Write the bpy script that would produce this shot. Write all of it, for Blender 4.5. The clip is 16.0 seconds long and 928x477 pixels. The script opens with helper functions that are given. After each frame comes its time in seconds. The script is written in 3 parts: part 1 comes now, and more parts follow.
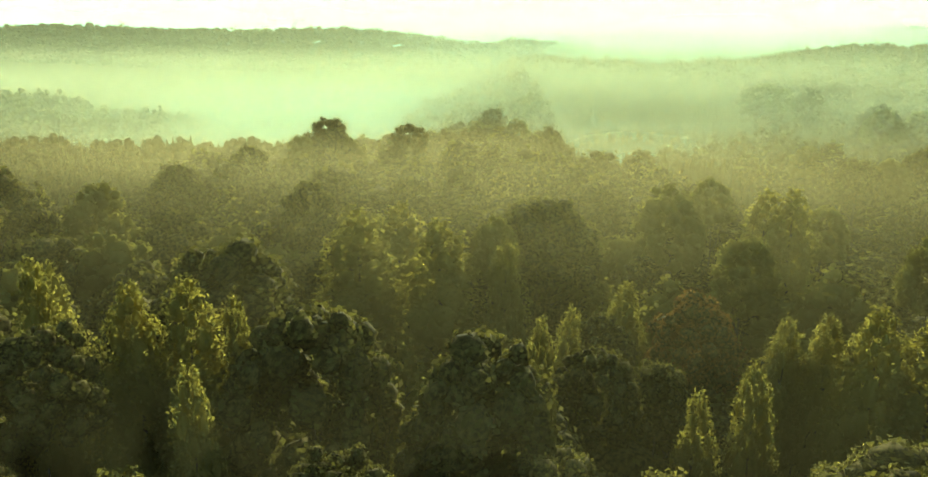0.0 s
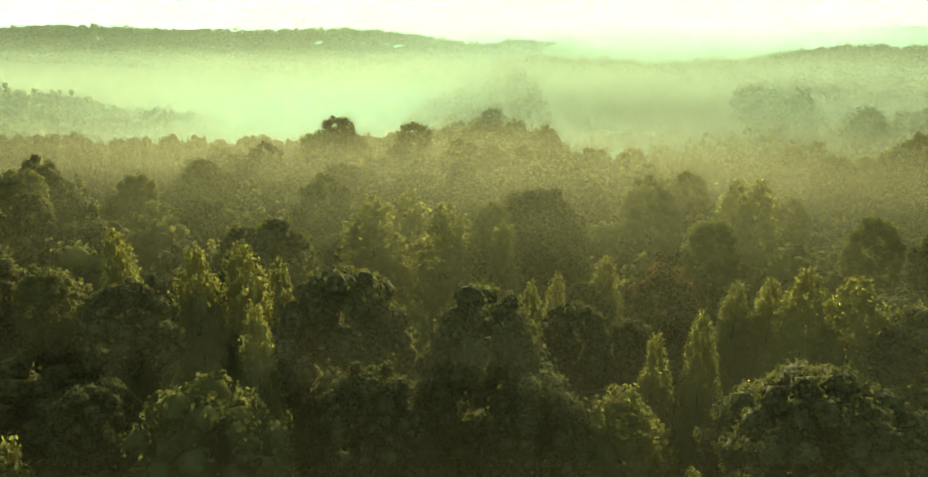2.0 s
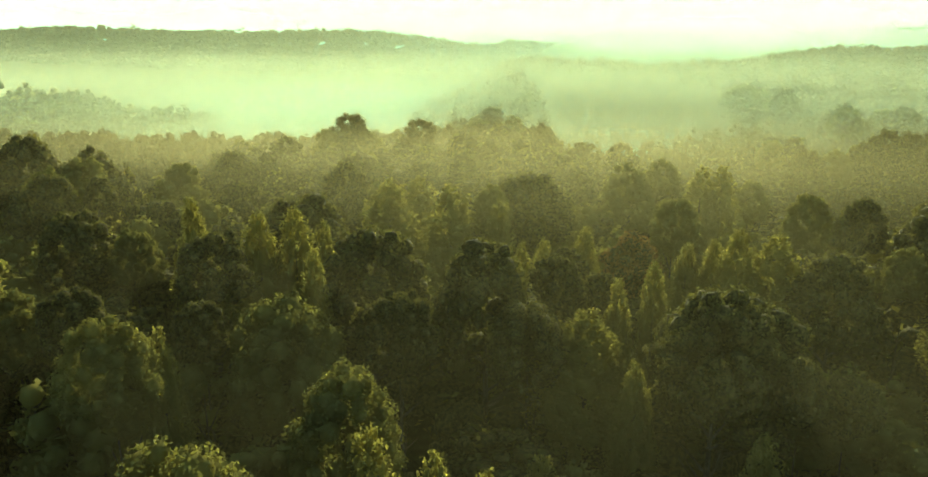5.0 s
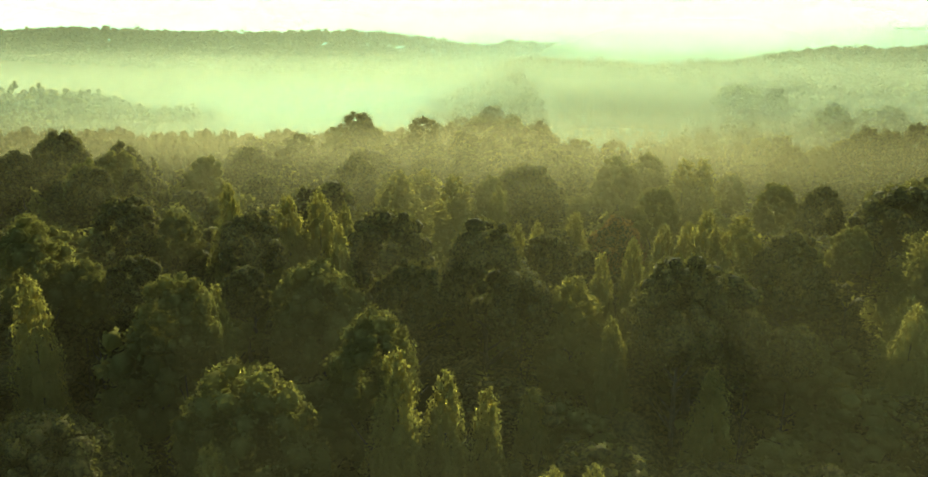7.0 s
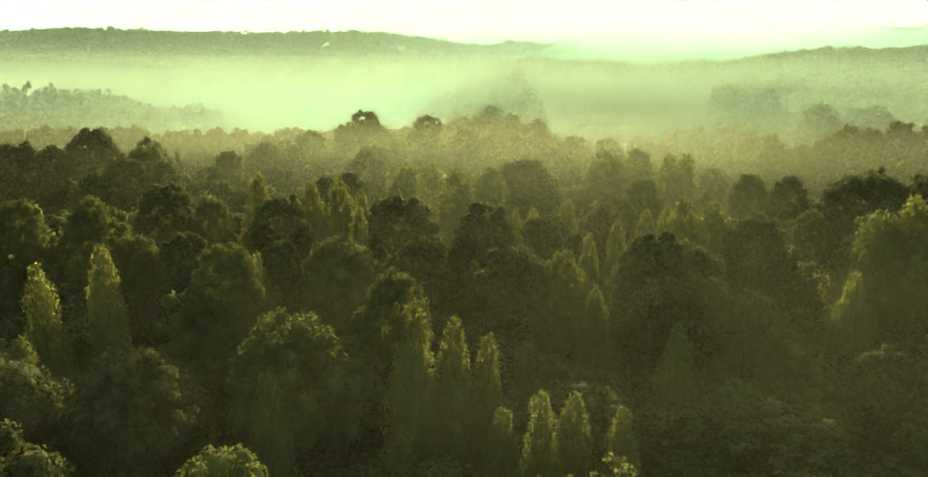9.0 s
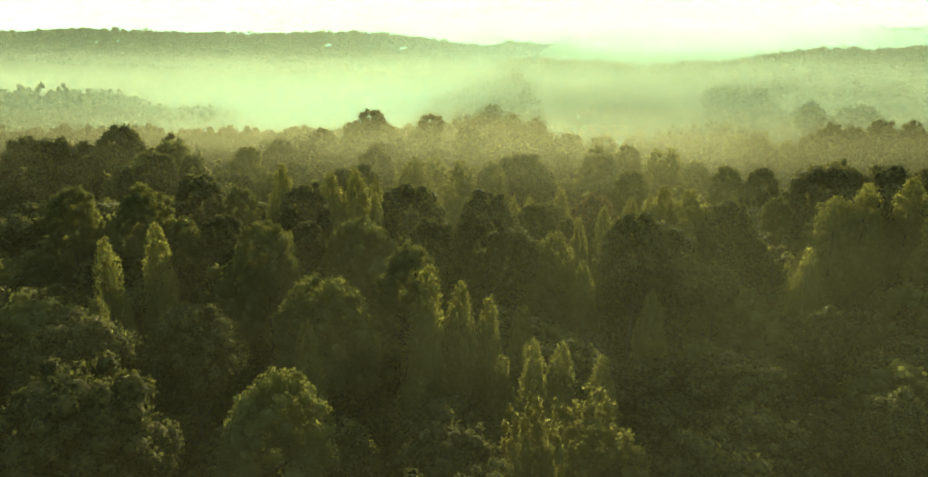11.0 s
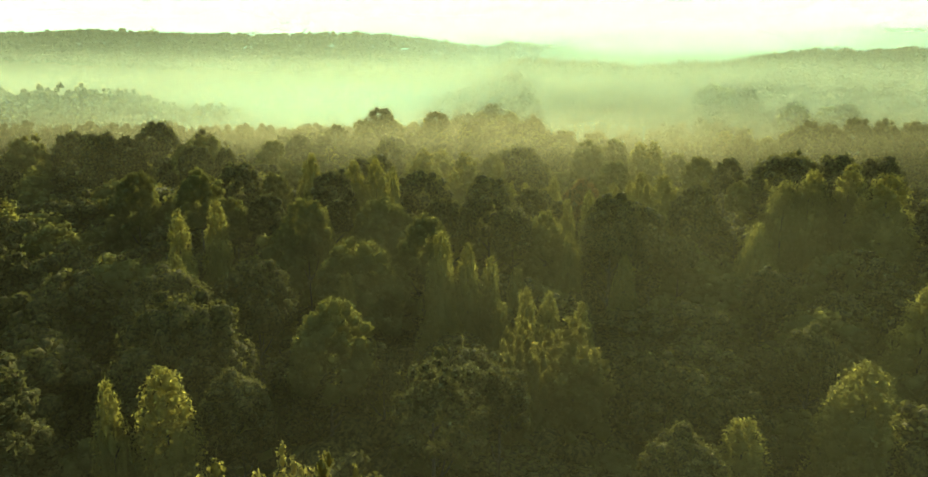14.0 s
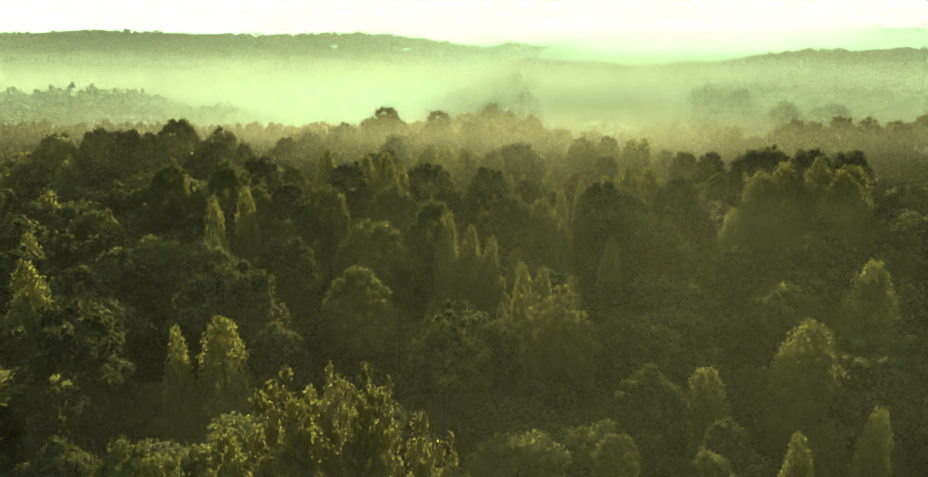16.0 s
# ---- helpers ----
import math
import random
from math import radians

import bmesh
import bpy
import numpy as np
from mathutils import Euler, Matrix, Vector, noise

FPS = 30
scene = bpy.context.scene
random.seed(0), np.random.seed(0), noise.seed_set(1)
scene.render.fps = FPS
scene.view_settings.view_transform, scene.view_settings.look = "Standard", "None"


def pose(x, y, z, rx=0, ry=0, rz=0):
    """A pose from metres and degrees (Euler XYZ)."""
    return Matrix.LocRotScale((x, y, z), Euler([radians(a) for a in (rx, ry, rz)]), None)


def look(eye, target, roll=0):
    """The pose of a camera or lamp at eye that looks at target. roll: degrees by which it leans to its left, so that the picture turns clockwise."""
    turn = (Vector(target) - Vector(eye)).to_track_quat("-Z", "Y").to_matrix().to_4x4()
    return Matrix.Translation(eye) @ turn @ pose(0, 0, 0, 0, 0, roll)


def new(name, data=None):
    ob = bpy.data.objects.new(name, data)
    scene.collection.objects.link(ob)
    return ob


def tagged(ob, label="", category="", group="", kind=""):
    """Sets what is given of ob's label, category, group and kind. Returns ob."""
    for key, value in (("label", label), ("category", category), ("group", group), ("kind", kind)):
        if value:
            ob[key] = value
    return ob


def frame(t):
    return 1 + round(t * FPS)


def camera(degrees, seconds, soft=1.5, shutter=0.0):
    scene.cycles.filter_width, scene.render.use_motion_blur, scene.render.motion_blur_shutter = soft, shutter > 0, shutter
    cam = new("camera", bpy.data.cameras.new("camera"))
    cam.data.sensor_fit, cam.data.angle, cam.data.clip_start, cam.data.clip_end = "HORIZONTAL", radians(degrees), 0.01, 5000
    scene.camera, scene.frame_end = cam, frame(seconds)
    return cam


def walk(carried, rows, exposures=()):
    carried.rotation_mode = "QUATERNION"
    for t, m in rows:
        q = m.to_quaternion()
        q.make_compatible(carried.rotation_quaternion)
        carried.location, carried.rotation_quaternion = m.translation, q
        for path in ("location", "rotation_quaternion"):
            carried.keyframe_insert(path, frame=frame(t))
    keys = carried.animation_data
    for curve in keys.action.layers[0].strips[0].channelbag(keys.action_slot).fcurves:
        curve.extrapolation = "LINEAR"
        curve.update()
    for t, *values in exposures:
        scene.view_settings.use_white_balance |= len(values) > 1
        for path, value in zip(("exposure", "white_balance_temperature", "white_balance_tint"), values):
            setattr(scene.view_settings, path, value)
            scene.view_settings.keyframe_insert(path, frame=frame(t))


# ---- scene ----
cam = camera(64.0, 16.0)
PATH = [
    (0, pose(0.010, 0.035, 43.015, 74.710, 0, 0)),
    (2, pose(-0.201, -10.076, 43.802, 74.710, 0, 0)),
    (4, pose(-0.450, -20.050, 44.441, 74.710, 0, 0)),
    (6, pose(-0.752, -30.068, 45.032, 74.710, 0, 0)),
    (8, pose(-1.112, -40.254, 45.642, 74.710, 0, 0)),
    (10, pose(-1.527, -50.669, 46.303, 74.710, 0, 0)),
    (12, pose(-1.986, -61.320, 47.015, 74.710, 0, 0)),
    (14, pose(-2.468, -72.151, 47.744, 74.710, 0, 0)),
    (16, pose(-2.944, -83.050, 48.423, 74.710, 0, 0)),
]
walk(cam, PATH, [(0, 1.05, 6600, -26), (16, 1.05, 6600, -26)])
scene.cycles.transparent_max_bounces = 110

# ---- world and sun ----
SUN_UP, SUN_ROUND = radians(11.0), radians(8.0)   # above the horizon; from straight ahead, towards the right
world = bpy.data.worlds.new("sky")
scene.world = world
world.use_nodes = True
wn = world.node_tree
sky = wn.nodes.new("ShaderNodeTexSky")
sky.sky_type = "NISHITA"
sky.sun_disc = False
sky.sun_elevation, sky.sun_rotation = SUN_UP, SUN_ROUND
sky.air_density, sky.dust_density, sky.ozone_density = 0.8, 2.2, 1.0
wn.links.new(sky.outputs[0], wn.nodes["Background"].inputs[0])
wn.nodes["Background"].inputs[1].default_value = 0.135

sun_data = bpy.data.lights.new("sun", "SUN")
sun_data.energy, sun_data.angle, sun_data.color = 4.0, radians(1.2), (1.0, 0.93, 0.80)
sun = new("sun", sun_data)
sun_from = Vector((math.sin(SUN_ROUND) * math.cos(SUN_UP), math.cos(SUN_ROUND) * math.cos(SUN_UP), math.sin(SUN_UP)))
sun.matrix_world = look(sun_from * 300, (0, 0, 0))


# ---- materials ----
def material(name):
    m = bpy.data.materials.new(name)
    m.use_nodes = True
    m.node_tree.nodes.clear()
    return m, m.node_tree.nodes, m.node_tree.links


def foliage(name, dark, light, glow, through_share=0.4, rough=0.58):
    """Leaves: two greens mixed tree by tree, leaf by leaf and in soft patches; part of the light passes through."""
    m, n, l = material(name)
    out = n.new("ShaderNodeOutputMaterial")
    info, geo = n.new("ShaderNodeObjectInfo"), n.new("ShaderNodeNewGeometry")
    tex = n.new("ShaderNodeTexNoise")
    tex.inputs["Scale"].default_value, tex.inputs["Detail"].default_value = 0.23, 3.0
    l.new(geo.outputs["Position"], tex.inputs["Vector"])
    a = n.new("ShaderNodeMath"); a.operation = "MULTIPLY_ADD"
    a.inputs[1].default_value, a.inputs[2].default_value = 0.45, -0.1
    l.new(info.outputs["Random"], a.inputs[0])
    b = n.new("ShaderNodeMath"); b.operation = "MULTIPLY_ADD"
    b.inputs[1].default_value = 0.28
    l.new(geo.outputs["Random Per Island"], b.inputs[0]); l.new(a.outputs[0], b.inputs[2])
    c = n.new("ShaderNodeMath"); c.operation = "MULTIPLY_ADD"; c.use_clamp = True
    c.inputs[1].default_value = 0.5
    l.new(tex.outputs[0], c.inputs[0]); l.new(b.outputs[0], c.inputs[2])
    mix = n.new("ShaderNodeMix"); mix.data_type = "RGBA"
    mix.inputs[6].default_value, mix.inputs[7].default_value = (*dark, 1), (*light, 1)
    l.new(c.outputs[0], mix.inputs[0])
    skin = n.new("ShaderNodeBsdfPrincipled")
    skin.inputs["Roughness"].default_value = rough
    skin.inputs["Specular IOR Level"].default_value = 0.0
    l.new(mix.outputs[2], skin.inputs["Base Color"])
    tint = n.new("ShaderNodeMix"); tint.data_type = "RGBA"; tint.blend_type = "MULTIPLY"
    tint.inputs[0].default_value = 1.0
    tint.inputs[7].default_value = (*glow, 1)
    l.new(mix.outputs[2], tint.inputs[6])
    trans = n.new("ShaderNodeBsdfTranslucent")
    l.new(tint.outputs[2], trans.inputs[0])
    both = n.new("ShaderNodeMixShader")
    both.inputs[0].default_value = through_share
    l.new(skin.outputs[0], both.inputs[1]); l.new(trans.outputs[0], both.inputs[2])
    l.new(both.outputs[0], out.inputs[0])
    return m


def solid(name, one, two, scale, rough, bump=0.3, spread_=0.15):
    m, n, l = material(name)
    out = n.new("ShaderNodeOutputMaterial")
    geo = n.new("ShaderNodeNewGeometry")
    tex, fine = n.new("ShaderNodeTexNoise"), n.new("ShaderNodeTexNoise")
    tex.inputs["Scale"].default_value, tex.inputs["Detail"].default_value = scale, 6.0
    fine.inputs["Scale"].default_value, fine.inputs["Detail"].default_value = scale * 9, 4.0
    for t in (tex, fine):
        l.new(geo.outputs["Position"], t.inputs["Vector"])
    mean = n.new("ShaderNodeMath"); mean.operation = "MULTIPLY_ADD"
    mean.inputs[1].default_value, mean.inputs[2].default_value = 0.5, 0.0
    l.new(fine.outputs[0], mean.inputs[0])
    add = n.new("ShaderNodeMath"); add.operation = "MULTIPLY_ADD"; add.inputs[1].default_value = 0.5
    l.new(tex.outputs[0], add.inputs[0]); l.new(mean.outputs[0], add.inputs[2])
    ramp = n.new("ShaderNodeValToRGB")
    ramp.color_ramp.elements[0].position, ramp.color_ramp.elements[0].color = 0.5 - spread_, (*one, 1)
    ramp.color_ramp.elements[1].position, ramp.color_ramp.elements[1].color = 0.5 + spread_, (*two, 1)
    l.new(add.outputs[0], ramp.inputs[0])
    skin = n.new("ShaderNodeBsdfPrincipled")
    skin.inputs["Roughness"].default_value = rough
    skin.inputs["Specular IOR Level"].default_value = 0.05
    l.new(ramp.outputs[0], skin.inputs["Base Color"])
    bm = n.new("ShaderNodeBump"); bm.inputs["Strength"].default_value = bump
    l.new(add.outputs[0], bm.inputs["Height"]); l.new(bm.outputs[0], skin.inputs["Normal"])
    l.new(skin.outputs[0], out.inputs[0])
    return m


def mist_material(name, density, low, high, grain, floor=0.0, tint=(0.93, 0.95, 0.84), middle=0.0, reach=100.0, sides=1.0, gloom=None):
    """A sheet standing in for mist and haze, whose light is put into tint: dense below the height low, gone above high
    but for the share floor, broken into drifts, thinner by the share sides where it is further than reach from the line
    x = middle, and thin again below the treetops, for the shade there, where gloom names the two heights between which
    it gathers."""
    m, n, l = material(name)
    out = n.new("ShaderNodeOutputMaterial")
    geo = n.new("ShaderNodeNewGeometry")
    xyz = n.new("ShaderNodeSeparateXYZ")
    l.new(geo.outputs["Position"], xyz.inputs[0])
    fall = n.new("ShaderNodeMapRange"); fall.interpolation_type = "SMOOTHSTEP"
    fall.inputs[1].default_value, fall.inputs[2].default_value = low, high
    fall.inputs[3].default_value, fall.inputs[4].default_value = 1.0, floor
    l.new(xyz.outputs[2], fall.inputs[0])
    off = n.new("ShaderNodeMath"); off.operation = "SUBTRACT"; off.inputs[1].default_value = middle
    l.new(xyz.outputs[0], off.inputs[0])
    far_off = n.new("ShaderNodeMath"); far_off.operation = "ABSOLUTE"
    l.new(off.outputs[0], far_off.inputs[0])
    wide = n.new("ShaderNodeMapRange"); wide.interpolation_type = "SMOOTHSTEP"
    wide.inputs[1].default_value, wide.inputs[2].default_value = 0.0, reach
    wide.inputs[3].default_value, wide.inputs[4].default_value = 1.0, sides
    l.new(far_off.outputs[0], wide.inputs[0])
    stretch = n.new("ShaderNodeVectorMath"); stretch.operation = "MULTIPLY"
    stretch.inputs[1].default_value = (1.0, 1.0, 3.2)
    l.new(geo.outputs["Position"], stretch.inputs[0])
    tex = n.new("ShaderNodeTexNoise")
    tex.inputs["Scale"].default_value, tex.inputs["Detail"].default_value = grain, 3.0
    l.new(stretch.outputs[0], tex.inputs["Vector"])
    drift = n.new("ShaderNodeMapRange")
    drift.inputs[1].default_value, drift.inputs[2].default_value = 0.25, 0.75
    drift.inputs[3].default_value, drift.inputs[4].default_value = 0.55, 1.35
    l.new(tex.outputs[0], drift.inputs[0])
    a = n.new("ShaderNodeMath"); a.operation = "MULTIPLY"
    l.new(fall.outputs[0], a.inputs[0]); l.new(drift.outputs[0], a.inputs[1])
    c = n.new("ShaderNodeMath"); c.operation = "MULTIPLY"
    l.new(a.outputs[0], c.inputs[0]); l.new(wide.outputs[0], c.inputs[1])
    b = n.new("ShaderNodeMath"); b.operation = "MULTIPLY"; b.use_clamp = True
    b.inputs[1].default_value = density
    l.new(c.outputs[0], b.inputs[0])
    if gloom:
        # shade below the treetops is put in as thinner mist
        shade_rise = n.new("ShaderNodeMapRange"); shade_rise.interpolation_type = "SMOOTHSTEP"
        shade_rise.inputs[1].default_value, shade_rise.inputs[2].default_value = gloom
        shade_rise.inputs[3].default_value, shade_rise.inputs[4].default_value = 0.12, 1.0
        l.new(xyz.outputs[2], shade_rise.inputs[0])
        d = n.new("ShaderNodeMath"); d.operation = "MULTIPLY"
        l.new(c.outputs[0], d.inputs[0]); l.new(shade_rise.outputs[0], d.inputs[1])
        l.new(d.outputs[0], b.inputs[0])
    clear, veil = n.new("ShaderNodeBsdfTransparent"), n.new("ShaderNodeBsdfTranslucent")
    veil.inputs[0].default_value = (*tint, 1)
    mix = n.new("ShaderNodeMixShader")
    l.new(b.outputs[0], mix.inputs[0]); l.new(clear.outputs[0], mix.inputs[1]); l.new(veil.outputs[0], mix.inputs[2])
    l.new(mix.outputs[0], out.inputs[0])
    return m


GLOW = (1.36, 1.38, 0.92)
LEAF = {
    "oak": foliage("oak_leaves", (0.086, 0.072, 0.026), (0.166, 0.140, 0.046), GLOW, 0.40),
    "red_oak": foliage("reddish_leaves", (0.138, 0.073, 0.026), (0.227, 0.124, 0.042), GLOW, 0.40),
    "maple": foliage("maple_leaves", (0.127, 0.108, 0.035), (0.225, 0.190, 0.057), GLOW, 0.45),
    "poplar": foliage("poplar_leaves", (0.179, 0.150, 0.045), (0.306, 0.247, 0.068), GLOW, 0.52),
    "sweetgum": foliage("sweetgum_leaves", (0.173, 0.139, 0.042), (0.274, 0.216, 0.067), GLOW, 0.52),
    "pine": foliage("pine_needles", (0.082, 0.071, 0.030), (0.150, 0.128, 0.052), GLOW, 0.35),
    "open_oak": foliage("sparse_oak_leaves", (0.096, 0.068, 0.025), (0.168, 0.119, 0.041), GLOW, 0.40),
}
# dark mottle puts the shade between the leaf sprays into the colour
SHADED_LEAF = solid("shaded_inner_leaves", (0.024, 0.018, 0.006), (0.145, 0.108, 0.034), 2.4, 1.0, 1.0, 0.07)
BARK = solid("bark", (0.055, 0.042, 0.030), (0.13, 0.10, 0.075), 3.0, 0.9, 0.6)
SOIL = solid("forest_floor", (0.035, 0.032, 0.016), (0.075, 0.075, 0.03), 0.12, 0.95, 0.5)
PASTURE = solid("pasture_grass", (0.16, 0.17, 0.07), (0.24, 0.25, 0.11), 0.05, 0.95, 0.4)


# ---- ground ----
def ease(a, b, v):
    t = min(1.0, max(0.0, (v - a) / (b - a)))
    return t * t * (3 - 2 * t)


def ground_height(x, y):
    near = 4.0 - 5.0 * ease(2, 28, x) * ease(10, -25, y)
    near += 3.0 * ease(30, 60, x) * ease(-10, 30, y) * (1 - ease(50, 75, y))
    right = ease(20, 55, x)
    start, stop, floor = 195 - 140 * right, 250 - 130 * right, -12 + 9 * right
    d = ease(start, stop, y)
    z = near * (1 - d) + floor * d
    z += (6.5 - z) * math.exp(-((x - 10) / 24) ** 2) * ease(150, 200, y) * (1 - ease(230, 300, y))
    z += 7 * ease(-40, 40, x) * ease(260, 330, y) * (1 - ease(700, 900, y)) + 13 * ease(190, 360, x) * ease(330, 600, y) + 6 * ease(340, 500, x) * ease(330, 600, y)
    z += 13 * math.exp(-((x + 240) / 95) ** 2 - ((y - 320) / 55) ** 2)
    z += 48 * math.exp(-((y - 860 - 0.1 * x) / 150) ** 2) * ease(330, -170, x)
    z += 50 * ease(1200, 2600, y) + 34 * ease(900, 2400, x) * ease(1500, 3000, y)
    z += 58 * math.exp(-((x + 340) / 330) ** 2 - ((y - 4000) / 420) ** 2)
    if y > 500:
        z += 4 * noise.noise((x * 0.006, y * 0.006, 1.7)) + 2.5 * noise.noise((x * 0.017, y * 0.017, 4.2)) * ease(500, 900, y)
    return z


def spread(a, b, fine_a, fine_b, step, coarse):
    out, v = [], a
    while v < b:
        out.append(v)
        v += step if fine_a <= v < fine_b else coarse
    return out + [b]


def build_ground():
    xs = spread(-4600, 4600, -420, 420, 14, 95)
    ys = spread(-900, 4900, -120, 1000, 14, 95)
    verts = [(x, y, ground_height(x, y)) for y in ys for x in xs]
    w = len(xs)
    faces = [(j * w + i, j * w + i + 1, (j + 1) * w + i + 1, (j + 1) * w + i) for j in range(len(ys) - 1) for i in range(w - 1)]
    me = bpy.data.meshes.new("ground")
    me.from_pydata(verts, [], faces)
    me.polygons.foreach_set("use_smooth", [True] * len(faces))
    me.materials.append(SOIL)
    me.materials.append(PASTURE)
    open_field = [1 if 200 < p.center.y < 640 and -140 < p.center.x < 30 + 0.3 * (p.center.y - 200) else 0 for p in me.polygons]
    me.polygons.foreach_set("material_index", open_field)
    tagged(new("ground", me), "rolling wooded ground falling to a misty valley", "ground", kind="structure")


build_ground()

# ---- tree shapes: each crown is about 10 m wide and each tree 22 m high before it is scaled ----
rng = np.random.default_rng(7)


def leaf_quads(points, normals, size, flat, stretch):
    """Four-cornered leaf sprays at the points, turned about their outward directions."""
    k = len(points)
    d = normals * flat + rng.normal(size=(k, 3)) * (1 - flat)
    d /= np.linalg.norm(d, axis=1)[:, None] + 1e-9
    d *= np.where((d * normals).sum(1) < 0, -1.0, 1.0)[:, None]
    a = np.cross(d, rng.normal(size=(k, 3)))
    a /= np.linalg.norm(a, axis=1)[:, None] + 1e-9
    b = np.cross(d, a)
    s = size * rng.uniform(0.6, 1.35, (k, 1))
    lift = d * s * 0.18
    a, b, lift = a * stretch, b * stretch, lift * stretch
    return np.stack([points - a * s * 0.70, points - b * s * 0.50 + lift, points + a * s * 0.70, points + b * s * 0.50 + lift], 1)


# leaves are made wider in the crowns that are later drawn narrow
LEAN = {"oak": 1.15, "red_oak": 1.2, "maple": 1.25, "open_oak": 1.2, "pine": 1.4, "poplar": 1.65, "sweetgum": 1.4}


def ball(k):
    v = rng.normal(size=(k, 3))
    return v / np.linalg.norm(v, axis=1)[:, None]


def lobe_body():
    """A unit ball of 20 triangles."""
    g = (1 + 5 ** 0.5) / 2
    v = [(-1, g, 0), (1, g, 0), (-1, -g, 0), (1, -g, 0), (0, -1, g), (0, 1, g), (0, -1, -g), (0, 1, -g), (g, 0, -1), (g, 0, 1), (-g, 0, -1), (-g, 0, 1)]
    f = [(0, 11, 5), (0, 5, 1), (0, 1, 7), (0, 7, 10), (0, 10, 11), (1, 5, 9), (5, 11, 4), (11, 10, 2), (10, 7, 6), (7, 1, 8),
         (3, 9, 4), (3, 4, 2), (3, 2, 6), (3, 6, 8), (3, 8, 9), (4, 9, 5), (2, 4, 11), (6, 2, 10), (8, 6, 7), (9, 8, 1)]
    return np.array([tuple(Vector(p).normalized()) for p in v]), f


BODY = lobe_body()


def dome_lobes(n, tall, small, wide_at, ragged, deep):
    """Boughs over a dome that is widest at the share wide_at of its height: centre and radius of each."""
    lobes = []
    turn = rng.uniform(0, 6.28)
    side_a, side_b = rng.uniform(0, 6.28, 2)
    mid = 22 - 10.0 * tall * (1 - wide_at)
    for i in range(n):
        u = (i + 0.5) / n
        v2 = 1 - 1.62 * u
        q0 = turn + i * 2.39996 + rng.uniform(-0.35, 0.35)
        flat = math.sqrt(max(0.0, 1 - v2 * v2))
        uneven = 1 + ragged * (math.cos(q0 - side_a) + 0.7 * math.cos(2 * q0 - side_b) + rng.uniform(-0.7, 0.7))
        r = 5.0 * small * rng.uniform(0.66, 1.35)
        d = max(0.2, 1 - r / 5.0 * 0.85) * rng.uniform(deep, 1.0)
        hgt = 10.0 * tall * ((1 - wide_at) if v2 > 0 else wide_at)
        lobes.append((np.array([math.cos(q0) * flat * 5 * d * uneven, math.sin(q0) * flat * 5 * d * uneven, mid + v2 * hgt * d * (1 + 0.5 * (uneven - 1))]), r, 0.88))
    return lobes


def spire_lobes(cx, cy, base, top, rad, n, power):
    """Boughs round one pointed spire."""
    lobes = []
    for i in range(n):
        u = (i + 0.5) / n
        full = rad * (1.04 - u) ** power * (0.72 + 0.28 * min(1.0, u * 5)) * rng.uniform(0.74, 1.16)
        r = max(0.42, full * rng.uniform(0.40, 0.58))
        q0 = i * 2.39996 + rng.uniform(-0.5, 0.5)
        off = max(0.0, full - 0.8 * r) * rng.uniform(0.75, 1.1)
        lobes.append((np.array([cx + math.cos(q0) * off, cy + math.sin(q0) * off, base + (top - base) * u + rng.uniform(-0.25, 0.25)]), r, 1.2))
    return lobes


